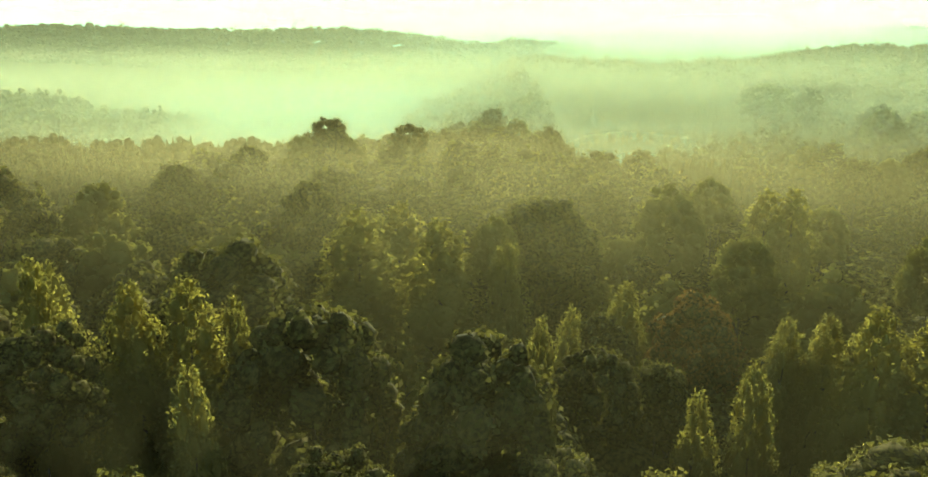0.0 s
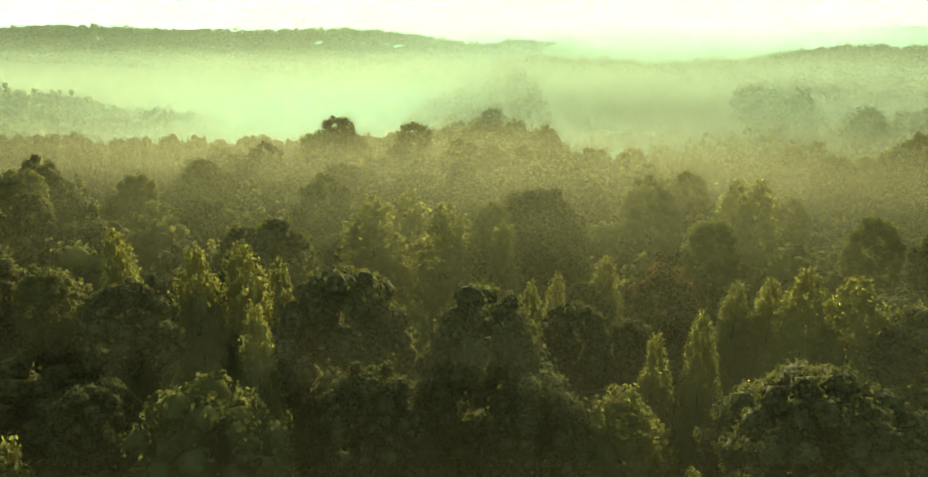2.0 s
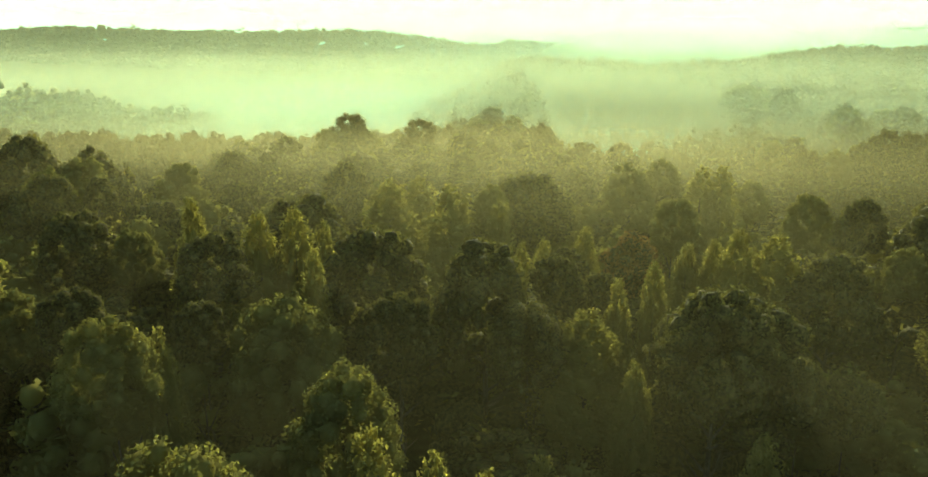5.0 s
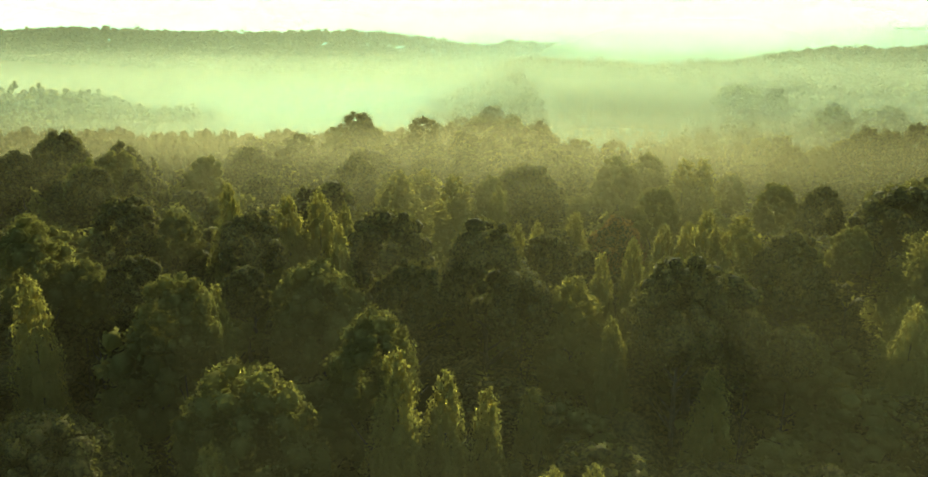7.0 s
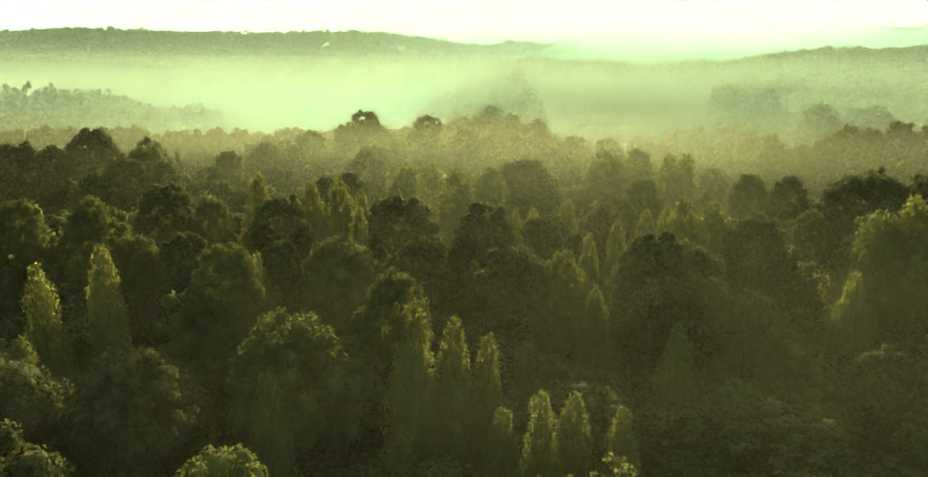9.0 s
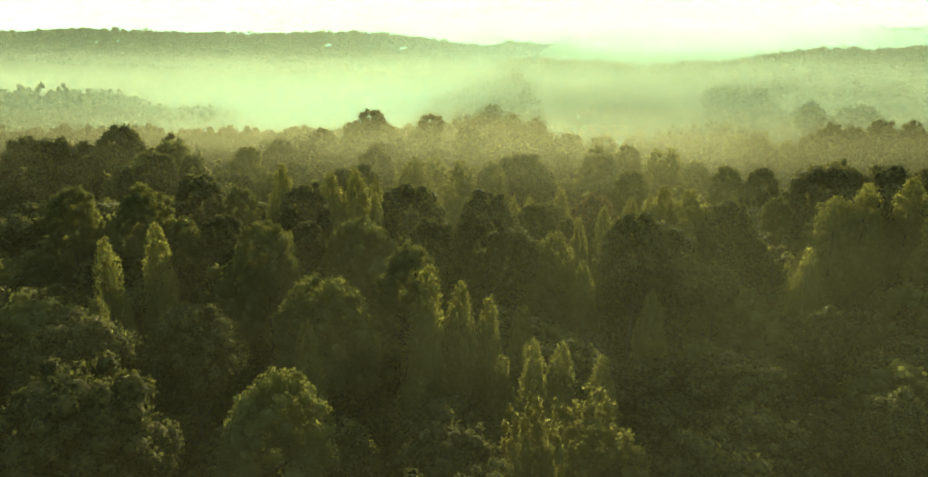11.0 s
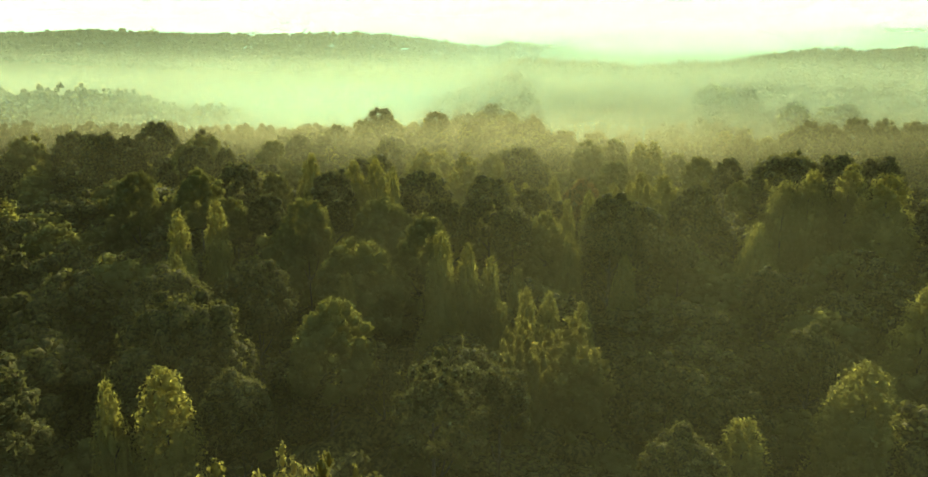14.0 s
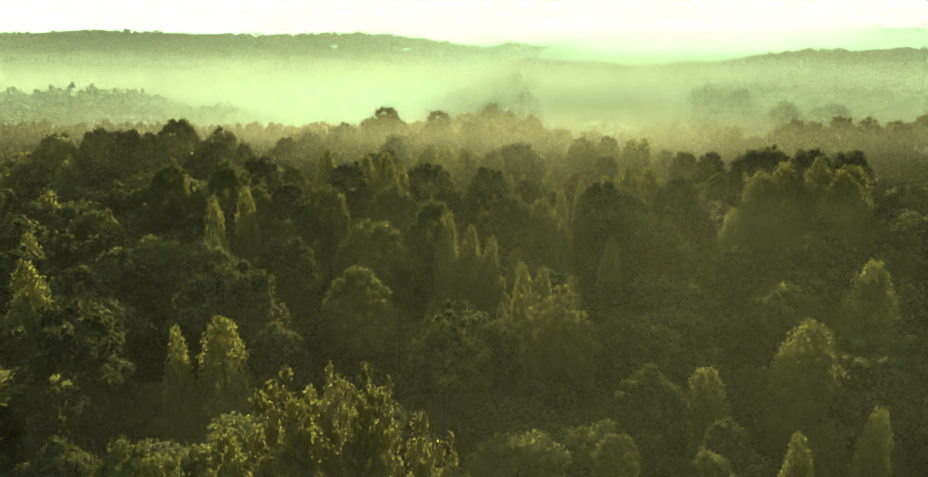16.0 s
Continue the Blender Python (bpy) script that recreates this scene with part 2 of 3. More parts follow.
def crown_arrays(kind, count, size, share=1.0):
    """Vertices and faces of one crown: rounded boughs of inner leaves, clothed in leaf sprays."""
    if kind == "oak":
        lobes = dome_lobes(int(78 * share), 1.02, 0.19 / share ** 0.4, 0.36, 0.10, 0.86)
    elif kind == "red_oak":
        lobes = dome_lobes(int(66 * share), 0.98, 0.20 / share ** 0.4, 0.36, 0.11, 0.84)
    elif kind == "maple":
        lobes = dome_lobes(int(72 * share), 1.20, 0.20 / share ** 0.4, 0.40, 0.12, 0.82)
    elif kind == "open_oak":
        lobes = dome_lobes(int(64 * share), 0.85, 0.16, 0.42, 0.13, 0.62)
    elif kind == "pine":
        lobes = dome_lobes(int(84 * share), 1.25, 0.135 / share ** 0.4, 0.45, 0.20, 0.45)
    elif kind == "poplar":
        lobes = spire_lobes(0, 0, 8.2, 21.3, 4.7, int(62 * share), 0.54)
        for _ in range(int(4 * share)):
            q0 = rng.uniform(0, 6.28)
            h = rng.uniform(15.0, 18.6)
            lobes += spire_lobes(math.cos(q0) * 2.3, math.sin(q0) * 2.3, h - 5.5, h, 1.9, 8, 0.6)
    else:
        lobes = spire_lobes(0, 0, 9.0, 21.4, 2.9, int(26 * share), 0.45)
        for i in range(5):
            q0 = i * 1.257 + rng.uniform(-0.3, 0.3)
            far, h = rng.uniform(2.0, 3.2), rng.uniform(17.0, 20.6)
            lobes += spire_lobes(math.cos(q0) * far, math.sin(q0) * far, 8.5, h, 2.5, int(18 * share), 0.42)
    cen = np.array([c for c, r, t in lobes])
    rad = np.array([r for c, r, t in lobes])
    tall_ = np.array([t for c, r, t in lobes])
    # sprays lie on the outside of the boughs, none inside a neighbour
    area = rad ** 2 * tall_
    pick = rng.choice(len(lobes), size=int(count * 2.6), p=area / area.sum())
    nor = ball(len(pick))
    pts = cen[pick] + nor * (rad[pick] * rng.uniform(0.66 if kind == "poplar" else 0.84, 1.13, len(pick)))[:, None] * np.stack([np.ones(len(pick)), np.ones(len(pick)), tall_[pick]], 1)
    keep = nor[:, 2] > -0.75
    for j in range(len(lobes)):
        d = (pts - cen[j]) / np.array([1, 1, tall_[j]])
        keep &= ((d * d).sum(1) > (0.80 * rad[j]) ** 2) | (pick == j)
    pts, nor, pick = pts[keep][:count], nor[keep][:count], pick[keep][:count]
    if share < 0.5 and kind not in ("poplar", "sweetgum"):
        # crowns of the far woods reach down to the ground
        for a in (pts, cen):
            a[:, 2] = 22 - 1.75 * (22 - a[:, 2])
        lobes = [(c, r, t * 1.5) for c, (_, r, t) in zip(cen, lobes)]
    # every crown reaches the same height and width before it is scaled
    lift = 21.9 - np.sort(pts[:, 2])[-max(3, len(pts) // 200)]
    widen = 5.0 / np.quantile(np.hypot(pts[:, 0], pts[:, 1]), 0.97)
    grow, up = np.array([widen, widen, 1.0]), np.array([0, 0, lift])
    pts = pts * grow + up
    quads = leaf_quads(pts, nor, size, 0.6, np.array([LEAN[kind], LEAN[kind], 1.0])).reshape(-1, 3)
    bv, bf = BODY
    full = {"poplar": 0.52, "sweetgum": 0.72, "pine": 0.66, "open_oak": 0.7, "maple": 0.80}.get(kind, 0.92)
    if share < 0.5:
        full = 0.9
    cv, cf, cn = [], [], []
    for c, r, t in lobes:
        base = len(cv) * len(bv)
        cv.append((c + bv * (full * r * rng.uniform(0.80, 1.14, (len(bv), 1))) * np.array([1, 1, t])) * grow + up)
        cn.append(bv)
        cf += [tuple(base + i for i in f) for f in bf]
    cv, cn = np.concatenate(cv), np.concatenate(cn)
    # leaves shade as the rounded boughs and crown that they clothe
    low = float(np.quantile(pts[:, 2], 0.35))
    round_ = (pts - np.array([0, 0, low])) / np.array([5.0, 5.0, 22.0 - low])
    round_ /= np.linalg.norm(round_, axis=1)[:, None] + 1e-9
    soft = 0.50 * nor + 0.30 * round_ + 0.17 * rng.normal(size=nor.shape)
    soft = np.concatenate([cn, np.repeat(soft, 4, axis=0)])
    soft /= np.linalg.norm(soft, axis=1)[:, None] + 1e-9
    base = len(cv)
    faces = cf + [(base + 4 * i, base + 4 * i + 1, base + 4 * i + 2, base + 4 * i + 3) for i in range(len(quads) // 4)]
    return np.concatenate([cv, quads]), faces, len(cf), soft


def crown_mesh(kind, count, size, share=1.0):
    verts, faces, hearts, soft = crown_arrays(kind, count, size, share)
    me = bpy.data.meshes.new("crown")
    me.from_pydata(verts.tolist(), [], faces)
    me.materials.append(LEAF[kind])
    me.materials.append(SHADED_LEAF)
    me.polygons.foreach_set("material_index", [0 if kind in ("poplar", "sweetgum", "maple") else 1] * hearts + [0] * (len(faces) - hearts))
    me.polygons.foreach_set("use_smooth", [True] * len(faces))
    me.normals_split_custom_set_from_vertices(soft.tolist())
    return me


def tube(bm, a, b, ra, rb, sides=7):
    a, b = Vector(a), Vector(b)
    turn = (b - a).to_track_quat("Z", "Y").to_matrix()
    low, high = [], []
    for j in range(sides):
        q = 2 * math.pi * j / sides
        d = turn @ Vector((math.cos(q), math.sin(q), 0))
        low.append(bm.verts.new(a + d * ra)); high.append(bm.verts.new(b + d * rb))
    for j in range(sides):
        bm.faces.new((low[j], low[(j + 1) % sides], high[(j + 1) % sides], high[j]))


def trunk_mesh(kind):
    bm = bmesh.new()
    r = random.Random(kind)
    top = {"poplar": 18.5, "pine": 18.5}.get(kind, 15.0)
    tube(bm, (0, 0, -1.2), (0, 0, 1.0), 0.55, 0.36)
    tube(bm, (0, 0, 1.0), (0.1, 0.05, top * 0.55), 0.36, 0.27)
    tube(bm, (0.1, 0.05, top * 0.55), (0.0, 0.1, top), 0.27, 0.08)
    for i in range(8):
        z = r.uniform(top * 0.45, top * 0.92)
        q = r.uniform(0, 6.28)
        reach = r.uniform(1.4, 2.6) * (0.5 if kind in ("poplar", "sweetgum") else 1)
        mid_ = (math.cos(q) * reach * 0.5, math.sin(q) * reach * 0.5, z + reach * 0.35)
        end = (math.cos(q + 0.2) * reach, math.sin(q + 0.2) * reach, z + reach * r.uniform(0.6, 1.0))
        tube(bm, (0.05, 0.05, z), mid_, 0.13, 0.09, 5)
        tube(bm, mid_, end, 0.09, 0.03, 5)
    me = bpy.data.meshes.new("trunk")
    bm.to_mesh(me)
    bm.free()
    me.materials.append(BARK)
    return me


KINDS = ("oak", "red_oak", "maple", "poplar", "sweetgum", "pine", "open_oak")
NAMES = {"oak": "oak_tree", "red_oak": "oak_tree", "maple": "maple_tree", "poplar": "poplar_tree", "sweetgum": "sweetgum_tree", "pine": "pine_tree", "open_oak": "oak_tree"}
LABELS = {
    "oak": "dark green oak with a dense rounded crown",
    "red_oak": "oak with a rounded crown turning reddish brown",
    "maple": "light olive broadleaf tree with a lumpy domed crown",
    "poplar": "slender yellow-green tulip poplar with a pointed crown",
    "sweetgum": "yellow-green tree with several upright pointed tops",
    "pine": "dark green pine with a ragged needle crown",
    "open_oak": "sparse oak with thin open crown above the canopy",
}
CATEGORY = {"pine": "pine tree"}
FINE, NEAR, MIDDLE, COARSE = {}, {}, {}, {}
for kd in KINDS:
    many = 4 if kd in ("oak", "maple", "poplar") else 2
    FINE[kd] = [crown_mesh(kd, 8200, 0.175) for _ in range(many)]
    NEAR[kd] = [crown_mesh(kd, 4000, 0.235) for _ in range(many)]
    MIDDLE[kd] = [crown_mesh(kd, 1500, 0.34, 0.8) for _ in range(many)]
for kd in ("oak", "maple", "poplar", "pine", "sweetgum"):
    COARSE[kd] = [crown_mesh(kd, 800, 0.43, 0.5) for _ in range(4)]
TRUNK = {kd: trunk_mesh(kd) for kd in KINDS}
planted = []


def plant(kind, x, y, top, width, label="", filler=False):
    """One tree: an empty at its foot, a trunk and a crown."""
    z = ground_height(x, y)
    high = max(6.0, top - z)
    tree = new(NAMES[kind])
    tree.matrix_world = Matrix.LocRotScale((x, y, z), Euler((0, 0, random.uniform(0, 6.28))), (width / 10, width / 10, high / 22))
    tagged(tree, label or LABELS[kind], CATEGORY.get(kind, "tree"), "trees of the forest")
    if filler:
        shapes = (NEAR if y < 8 and abs(x) < 34 else MIDDLE if y < 28 else COARSE)[kind]
    else:
        shapes = (FINE if y < 34 or (kind in ("poplar", "sweetgum") and y < 60) else NEAR if y < 80 else MIDDLE)[kind]
    new("trunk", TRUNK[kind]).parent = tree
    crown = new("crown", random.choice(shapes))
    crown.parent = tree
    if kind not in ("poplar", "sweetgum"):
        # a dome keeps its roundness below the treetop, however tall the trunk
        deep = min(1.25, max(0.5, 1.12 * (width / 10) / (high / 22)))
        crown.matrix_local = Matrix.LocRotScale((0, 0, 21.9 * (1 - deep)), Euler((0, 0, 0)), (1, 1, deep))
    planted.append((x, y, top, width))
    return tree


# trees that stand out
plant("maple", -18.5, -52, 30.0, 5.0)
plant("oak", -24.6, -48, 27.4, 5.6)
plant("sweetgum", -5.3, -46.3, 27.9, 4.5)
plant("poplar", -16.8, -44.7, 26.4, 4.2)
plant("sweetgum", -13.4, -43.9, 28.9, 6.1)
plant("sweetgum", -8.8, -42.2, 28.9, 4.4)
plant("sweetgum", -11.6, -38.8, 27.1, 4.4)
plant("maple", 7.5, -37.3, 21.8, 3.2)
plant("maple", 15, -36, 19.6, 4.4)
plant("poplar", 22.6, -32.8, 19.2, 3.8)
plant("pine", -31.9, -31.5, 29.9, 10.4)
plant("oak", 17.8, -31.1, 19.3, 4.1)
plant("poplar", 30.3, -29.6, 19.7, 3.8)
plant("poplar", -26.1, -27.6, 25.8, 3.8)
plant("oak", 12.9, -26.8, 21.6, 7.4)
plant("poplar", -22.8, -26.5, 26.2, 6.1)
plant("pine", -4.6, -26.3, 27.6, 7.2)
plant("oak", -19.4, -21.6, 23.6, 6.2)
plant("pine", 0.2, -21.5, 25.2, 5.4)
plant("poplar", 20.1, -18.4, 17.9, 6.5)
plant("poplar", 30.6, -16.5, 21.8, 8.8)
plant("maple", -14.0, -13.9, 26.4, 7.9)
plant("poplar", -46.0, -13.7, 27.0, 6.6)
plant("oak", -26.5, -13.3, 26.4, 11.8)
plant("sweetgum", 2.6, -12.7, 23.9, 4.6)
plant("sweetgum", 7.6, -9.9, 22.8, 8.9)
plant("oak", 31.6, -5.1, 20.6, 6.4)
plant("poplar", 43.2, -3.6, 23.9, 7.7)
plant("poplar", -14.5, -0.1, 24.3, 3.8)
plant("oak", -24.0, 0.4, 25.7, 8.5)
plant("oak", -33.7, 0.5, 24.7, 10.1)
plant("poplar", 4.0, 0.5, 22.6, 3.8)
plant("poplar", 1.5, 2.3, 20.3, 3.8)
plant("poplar", 10.2, 2.8, 20.1, 3.8)
plant("poplar", 6.6, 2.8, 21.3, 3.8)
plant("poplar", -33.6, 4.5, 24.7, 3.8)
plant("maple", -14.2, 5.8, 26.3, 10.1)
plant("poplar", -5.0, 5.8, 27.1, 4.9)
plant("poplar", -2.1, 6.1, 25.6, 4.2)
plant("poplar", 0.5, 7.4, 23.8, 3.8)
plant("oak", 32.2, 8.9, 22.1, 5.2)
plant("maple", -7.1, 10.5, 27.8, 6.7)
plant("poplar", -35.6, 11.0, 28.2, 4.6)
plant("poplar", 16.9, 13.6, 22.3, 4.4)
plant("poplar", 4.1, 14.7, 20.2, 3.8)
plant("maple", -21.5, 15.1, 29.0, 5.7)
plant("poplar", -32.8, 16.2, 28.3, 4.4)
plant("poplar", -20.0, 18.6, 26.8, 3.8)
plant("oak", 21.6, 19.2, 24.5, 3.5)
plant("oak", 25.8, 21.0, 22.6, 4.8)
plant("poplar", 35.8, 21.4, 24.2, 4.2)
plant("oak", 16.9, 21.9, 28.0, 9.2)
plant("poplar", 11.5, 23.1, 22.4, 3.8)
plant("maple", -12.9, 23.2, 27.1, 9.4)
plant("oak", -19.4, 23.8, 26.9, 4.3)
plant("poplar", 37.2, 24.4, 23.5, 6.6)
plant("poplar", 12.0, 24.4, 21.3, 3.8)
plant("poplar", 54.4, 25.6, 29.8, 9.9)
plant("maple", -38.2, 25.8, 30.6, 7.7)
plant("oak", -29.4, 25.8, 27.2, 5.7)
plant("oak", -5.4, 26.8, 26.3, 6.3)
plant("maple", -33.9, 27.0, 26.3, 5.3)
plant("oak", -20.2, 27.0, 25.6, 4.0)
plant("oak", 19.8, 28.1, 25.7, 13.7)
plant("poplar", 9.1, 29.1, 24.1, 8.7)
plant("oak", 4.5, 30.4, 24.5, 7.3)
plant("poplar", -12.4, 30.6, 28.5, 3.8)
plant("maple", -48.9, 30.9, 29.3, 6.2)
plant("poplar", 47.0, 32.0, 29.0, 7.2)
plant("poplar", 43.7, 32.4, 27.6, 7.2)
plant("poplar", 53.5, 34.0, 29.7, 7.2)
plant("oak", -21.9, 34.7, 28.8, 6.6)
plant("oak", 1.2, 35.2, 27.7, 10.3)
plant("poplar", 49.3, 35.8, 28.5, 7.2)
plant("poplar", 44.9, 36.2, 26.4, 9.1)
plant("oak", 32.5, 37.7, 26.2, 8.4)
plant("poplar", 13.2, 37.8, 23.7, 3.8)
plant("poplar", 16.6, 38.6, 25.0, 3.8)
plant("maple", 39.5, 38.8, 26.6, 4.5)
plant("poplar", -16.1, 40.6, 29.5, 6.6)
plant("poplar", -19.4, 40.6, 29.2, 5.7)
plant("poplar", -13.4, 40.8, 28.3, 3.8)
plant("oak", -9.3, 40.9, 27.8, 11.3)
plant("poplar", 28.3, 41.0, 26.8, 8.7)
plant("oak", 7.8, 41.2, 25.0, 6.3)
plant("poplar", 25.2, 41.8, 27.1, 5.9)
plant("poplar", -26.1, 42.8, 29.9, 4.4)
plant("maple", -32.5, 44.0, 26.9, 5.3)
plant("oak", -38.2, 44.3, 28.3, 8.3)
plant("oak", 13.3, 46.2, 21.8, 5.0)
plant("poplar", 24.5, 46.4, 24.9, 4.2)
plant("poplar", -27.8, 47.1, 28.3, 5.7)
plant("poplar", 5.2, 47.1, 24.5, 3.8)
plant("poplar", 22.0, 47.2, 24.4, 4.2)
plant("oak", 48.7, 47.5, 29.1, 12.7)
plant("maple", 52.8, 50.0, 29.3, 9.0)
plant("oak", 58.5, 47.0, 29.2, 11.5)
plant("oak", 66.0, 49.5, 28.6, 11.0)
plant("poplar", 7.9, 51.2, 23.7, 3.8)
plant("oak", 42.4, 53.5, 27.8, 6.3)
plant("oak", 10.9, 53.6, 22.2, 5.5)
plant("red_oak", 18.5, 54.6, 23.5, 8.1)
plant("oak", -18.5, 55.2, 27.9, 13.4)
plant("poplar", 13.6, 59.0, 23.0, 4.9)
plant("maple", 39.6, 59.7, 26.9, 6.5)
plant("maple", 25.4, 64.1, 25.5, 6.8)
plant("poplar", 3.8, 64.5, 25.1, 5.3)
plant("poplar", -2.2, 66.9, 26.4, 10.8)
plant("oak", -53.0, 67.4, 27.9, 7.2)
plant("poplar", -10.2, 68.4, 26.7, 10.8)
plant("oak", -48.7, 71.1, 26.7, 4.9)
plant("maple", 3.0, 72.5, 25.4, 6.3)
plant("maple", 24.3, 84.0, 26.2, 9.5)
plant("maple", -57.6, 74.7, 27.6, 6.4)
plant("oak", 8.2, 79, 25.8, 13.4)
plant("oak", -76, 80, 28.7, 10.6)
plant("poplar", -7.4, 81.0, 25.1, 9.3)
plant("maple", -55.4, 81.1, 27.9, 6.7)
plant("poplar", 36.8, 81.1, 26.5, 8.5)
plant("poplar", 34.0, 81.3, 26.3, 7.8)
plant("maple", -95, 84, 27.4, 9.9)
plant("maple", -43.7, 85.7, 26.1, 8.1)
plant("maple", 42.9, 85.7, 23.5, 6.6)
plant("oak", -74.4, 86.1, 27.3, 7.1)
plant("oak", -86, 88, 28.0, 11.2)
plant("maple", 31.1, 90.3, 26.0, 5.8)
plant("oak", -19.1, 90.7, 25.4, 8.3)
plant("oak", -70, 91, 29.7, 11.2)
plant("oak", -61, 94, 27.2, 10.1)
plant("oak", 27.3, 97.9, 23.0, 12.8)
plant("oak", 20.1, 102.8, 22.0, 5.6)
plant("oak", -42.8, 110.6, 24.2, 9.4)
plant("oak", -36.3, 123.3, 25.3, 7.7)
plant("maple", -21.6, 142, 24.0, 8.8)
plant("oak", -25.5, 143.5, 25.8, 10.6)
plant("open_oak", -10.4, 144, 26.6, 8.8)
plant("oak", 83.5, 155, 18.2, 10.5)
plant("open_oak", -27.6, 150, 27.2, 9.6)
plant("oak", 106, 163, 21.9, 11.0)
plant("maple", -32, 147.5, 24.0, 8.8)
plant("maple", 91.5, 158, 17.4, 9.5)
plant("oak", 99, 160, 19.2, 9.6)
plant("oak", 115, 166, 20.8, 11.6)
plant("oak", 125, 170, 22.0, 11.5)
plant("maple", 128, 160, 17.6, 10.5)
plant("oak", 136, 172, 21.5, 11.5)
plant("oak", 141, 164, 17.2, 10.8)
plant("oak", 148, 175, 20.4, 12.0)
plant("maple", 159, 178, 22.0, 12.5)
plant("oak", 41.6, 176, 16.9, 9.0)
plant("maple", 92, 199, 14.2, 9.5)
plant("oak", 21.5, 169, 20.4, 7.5)
plant("oak", 8, 201, 19.9, 10.1)
plant("maple", 15, 206, 20.8, 8.8)
plant("maple", 4, 210, 20.0, 8.8)
plant("open_oak", 8, 214, 23.0, 8.5)
plant("maple", 138, 245, 19.6, 14.3)
plant("oak", 139, 252, 20.4, 15.7)
plant("oak", 166, 258, 18.8, 15.7)
plant("maple", 160, 262, 17.4, 14.3)
plant("oak", 136, 297, 23.2, 13.0)
plant("maple", 123, 315, 23.6, 18.7)
plant("maple", 130, 309, 22.2, 13.2)
marked = np.array(planted)


def canopy(x, y):
    """The height of the treetops round a place, from the trees that stand out."""
    w = 1.0 / ((marked[:, 0] - x) ** 2 + (marked[:, 1] - y) ** 2 + 30.0) ** 1.5
    return float((w * marked[:, 2]).sum() / w.sum())


def in_sight(x, y):
    return abs(x) < 0.68 * (y + 84) + 12 and y > -72


# the trees between them
def fill_forest():
    spots = []
    y = -70.0
    while y < 152:
        step = 6.7 if y < 60 else 6.9
        x = -125.0
        while x < 125:
            px, py = x + random.uniform(-1.6, 1.6), y + random.uniform(-1.6, 1.6)
            x += step
            if not in_sight(px, py) or (px > 46 and py > 60) or (px > 40 and py > 95) or (px < -50 and py > 112):
                continue
            d = np.hypot(marked[:, 0] - px, marked[:, 1] - py) - 0.40 * marked[:, 3]
            if d.min() < 1.5:
                continue
            spots.append((px, py))
        y += step
    return spots


FILLED = fill_forest()
counts = {}
REST = []
for px, py in FILLED:
    patch = noise.noise((px * 0.035, py * 0.035, 9.0))
    roll = random.random() + 0.5 * patch
    kd = "oak" if roll < 0.52 else "maple" if roll < 0.84 else "poplar" if roll < 0.96 else "pine" if roll < 1.05 else "sweetgum"
    wide = {"oak": random.uniform(8.6, 12.2), "maple": random.uniform(7.8, 10.8), "poplar": random.uniform(4.6, 6.2), "pine": random.uniform(4.8, 6.4), "sweetgum": random.uniform(5.2, 6.8)}[kd]
    drop = random.uniform(2.8, 7.6) if py < 110 else random.uniform(1.5, 5.5)
    if px < -50 and py > 100:
        drop += 4.0
    # lower growth in front of the trees that stand out
    ahead = marked[:, 1] - py
    if np.any((ahead > 0) & (ahead < 12) & (np.abs(marked[:, 0] - px) < 0.5 * marked[:, 3] + 1.2)):
        drop += 3.0
    top = canopy(px, py) - drop
    if py < 95 and counts.get(kd, 0) < 215:
        counts[kd] = counts.get(kd, 0) + 1
        plant(kd, px, py, top, wide, filler=True)
    else:
        REST.append((kd, px, py, top, wide))


# ---- woods too many to count: one mesh each ----
def conifer_arrays(tiers, sides):
    verts, faces = [], []
    for i in range(tiers):
        u = i / tiers
        r, z0, z1 = 5.0 * (1 - u) ** 0.6, 3 + 17 * u, 3 + 17 * u + 19.0 / tiers * 1.7
        b = len(verts)
        for j in range(sides):
            q = 2 * math.pi * j / sides + i
            rr = r * rng.uniform(0.7, 1.2)
            verts.append((rr * math.cos(q), rr * math.sin(q), z0 + rng.uniform(-0.6, 0.6)))
        verts.append((0, 0, min(22.0, z1)))
        faces += [(b + j, b + (j + 1) % sides, b + sides) for j in range(sides)]
    verts = np.array(verts)
    soft = verts * np.array([1, 1, 0]) + np.array([0, 0, 1.5])
    return verts, faces, 0, soft / np.linalg.norm(soft, axis=1)[:, None]


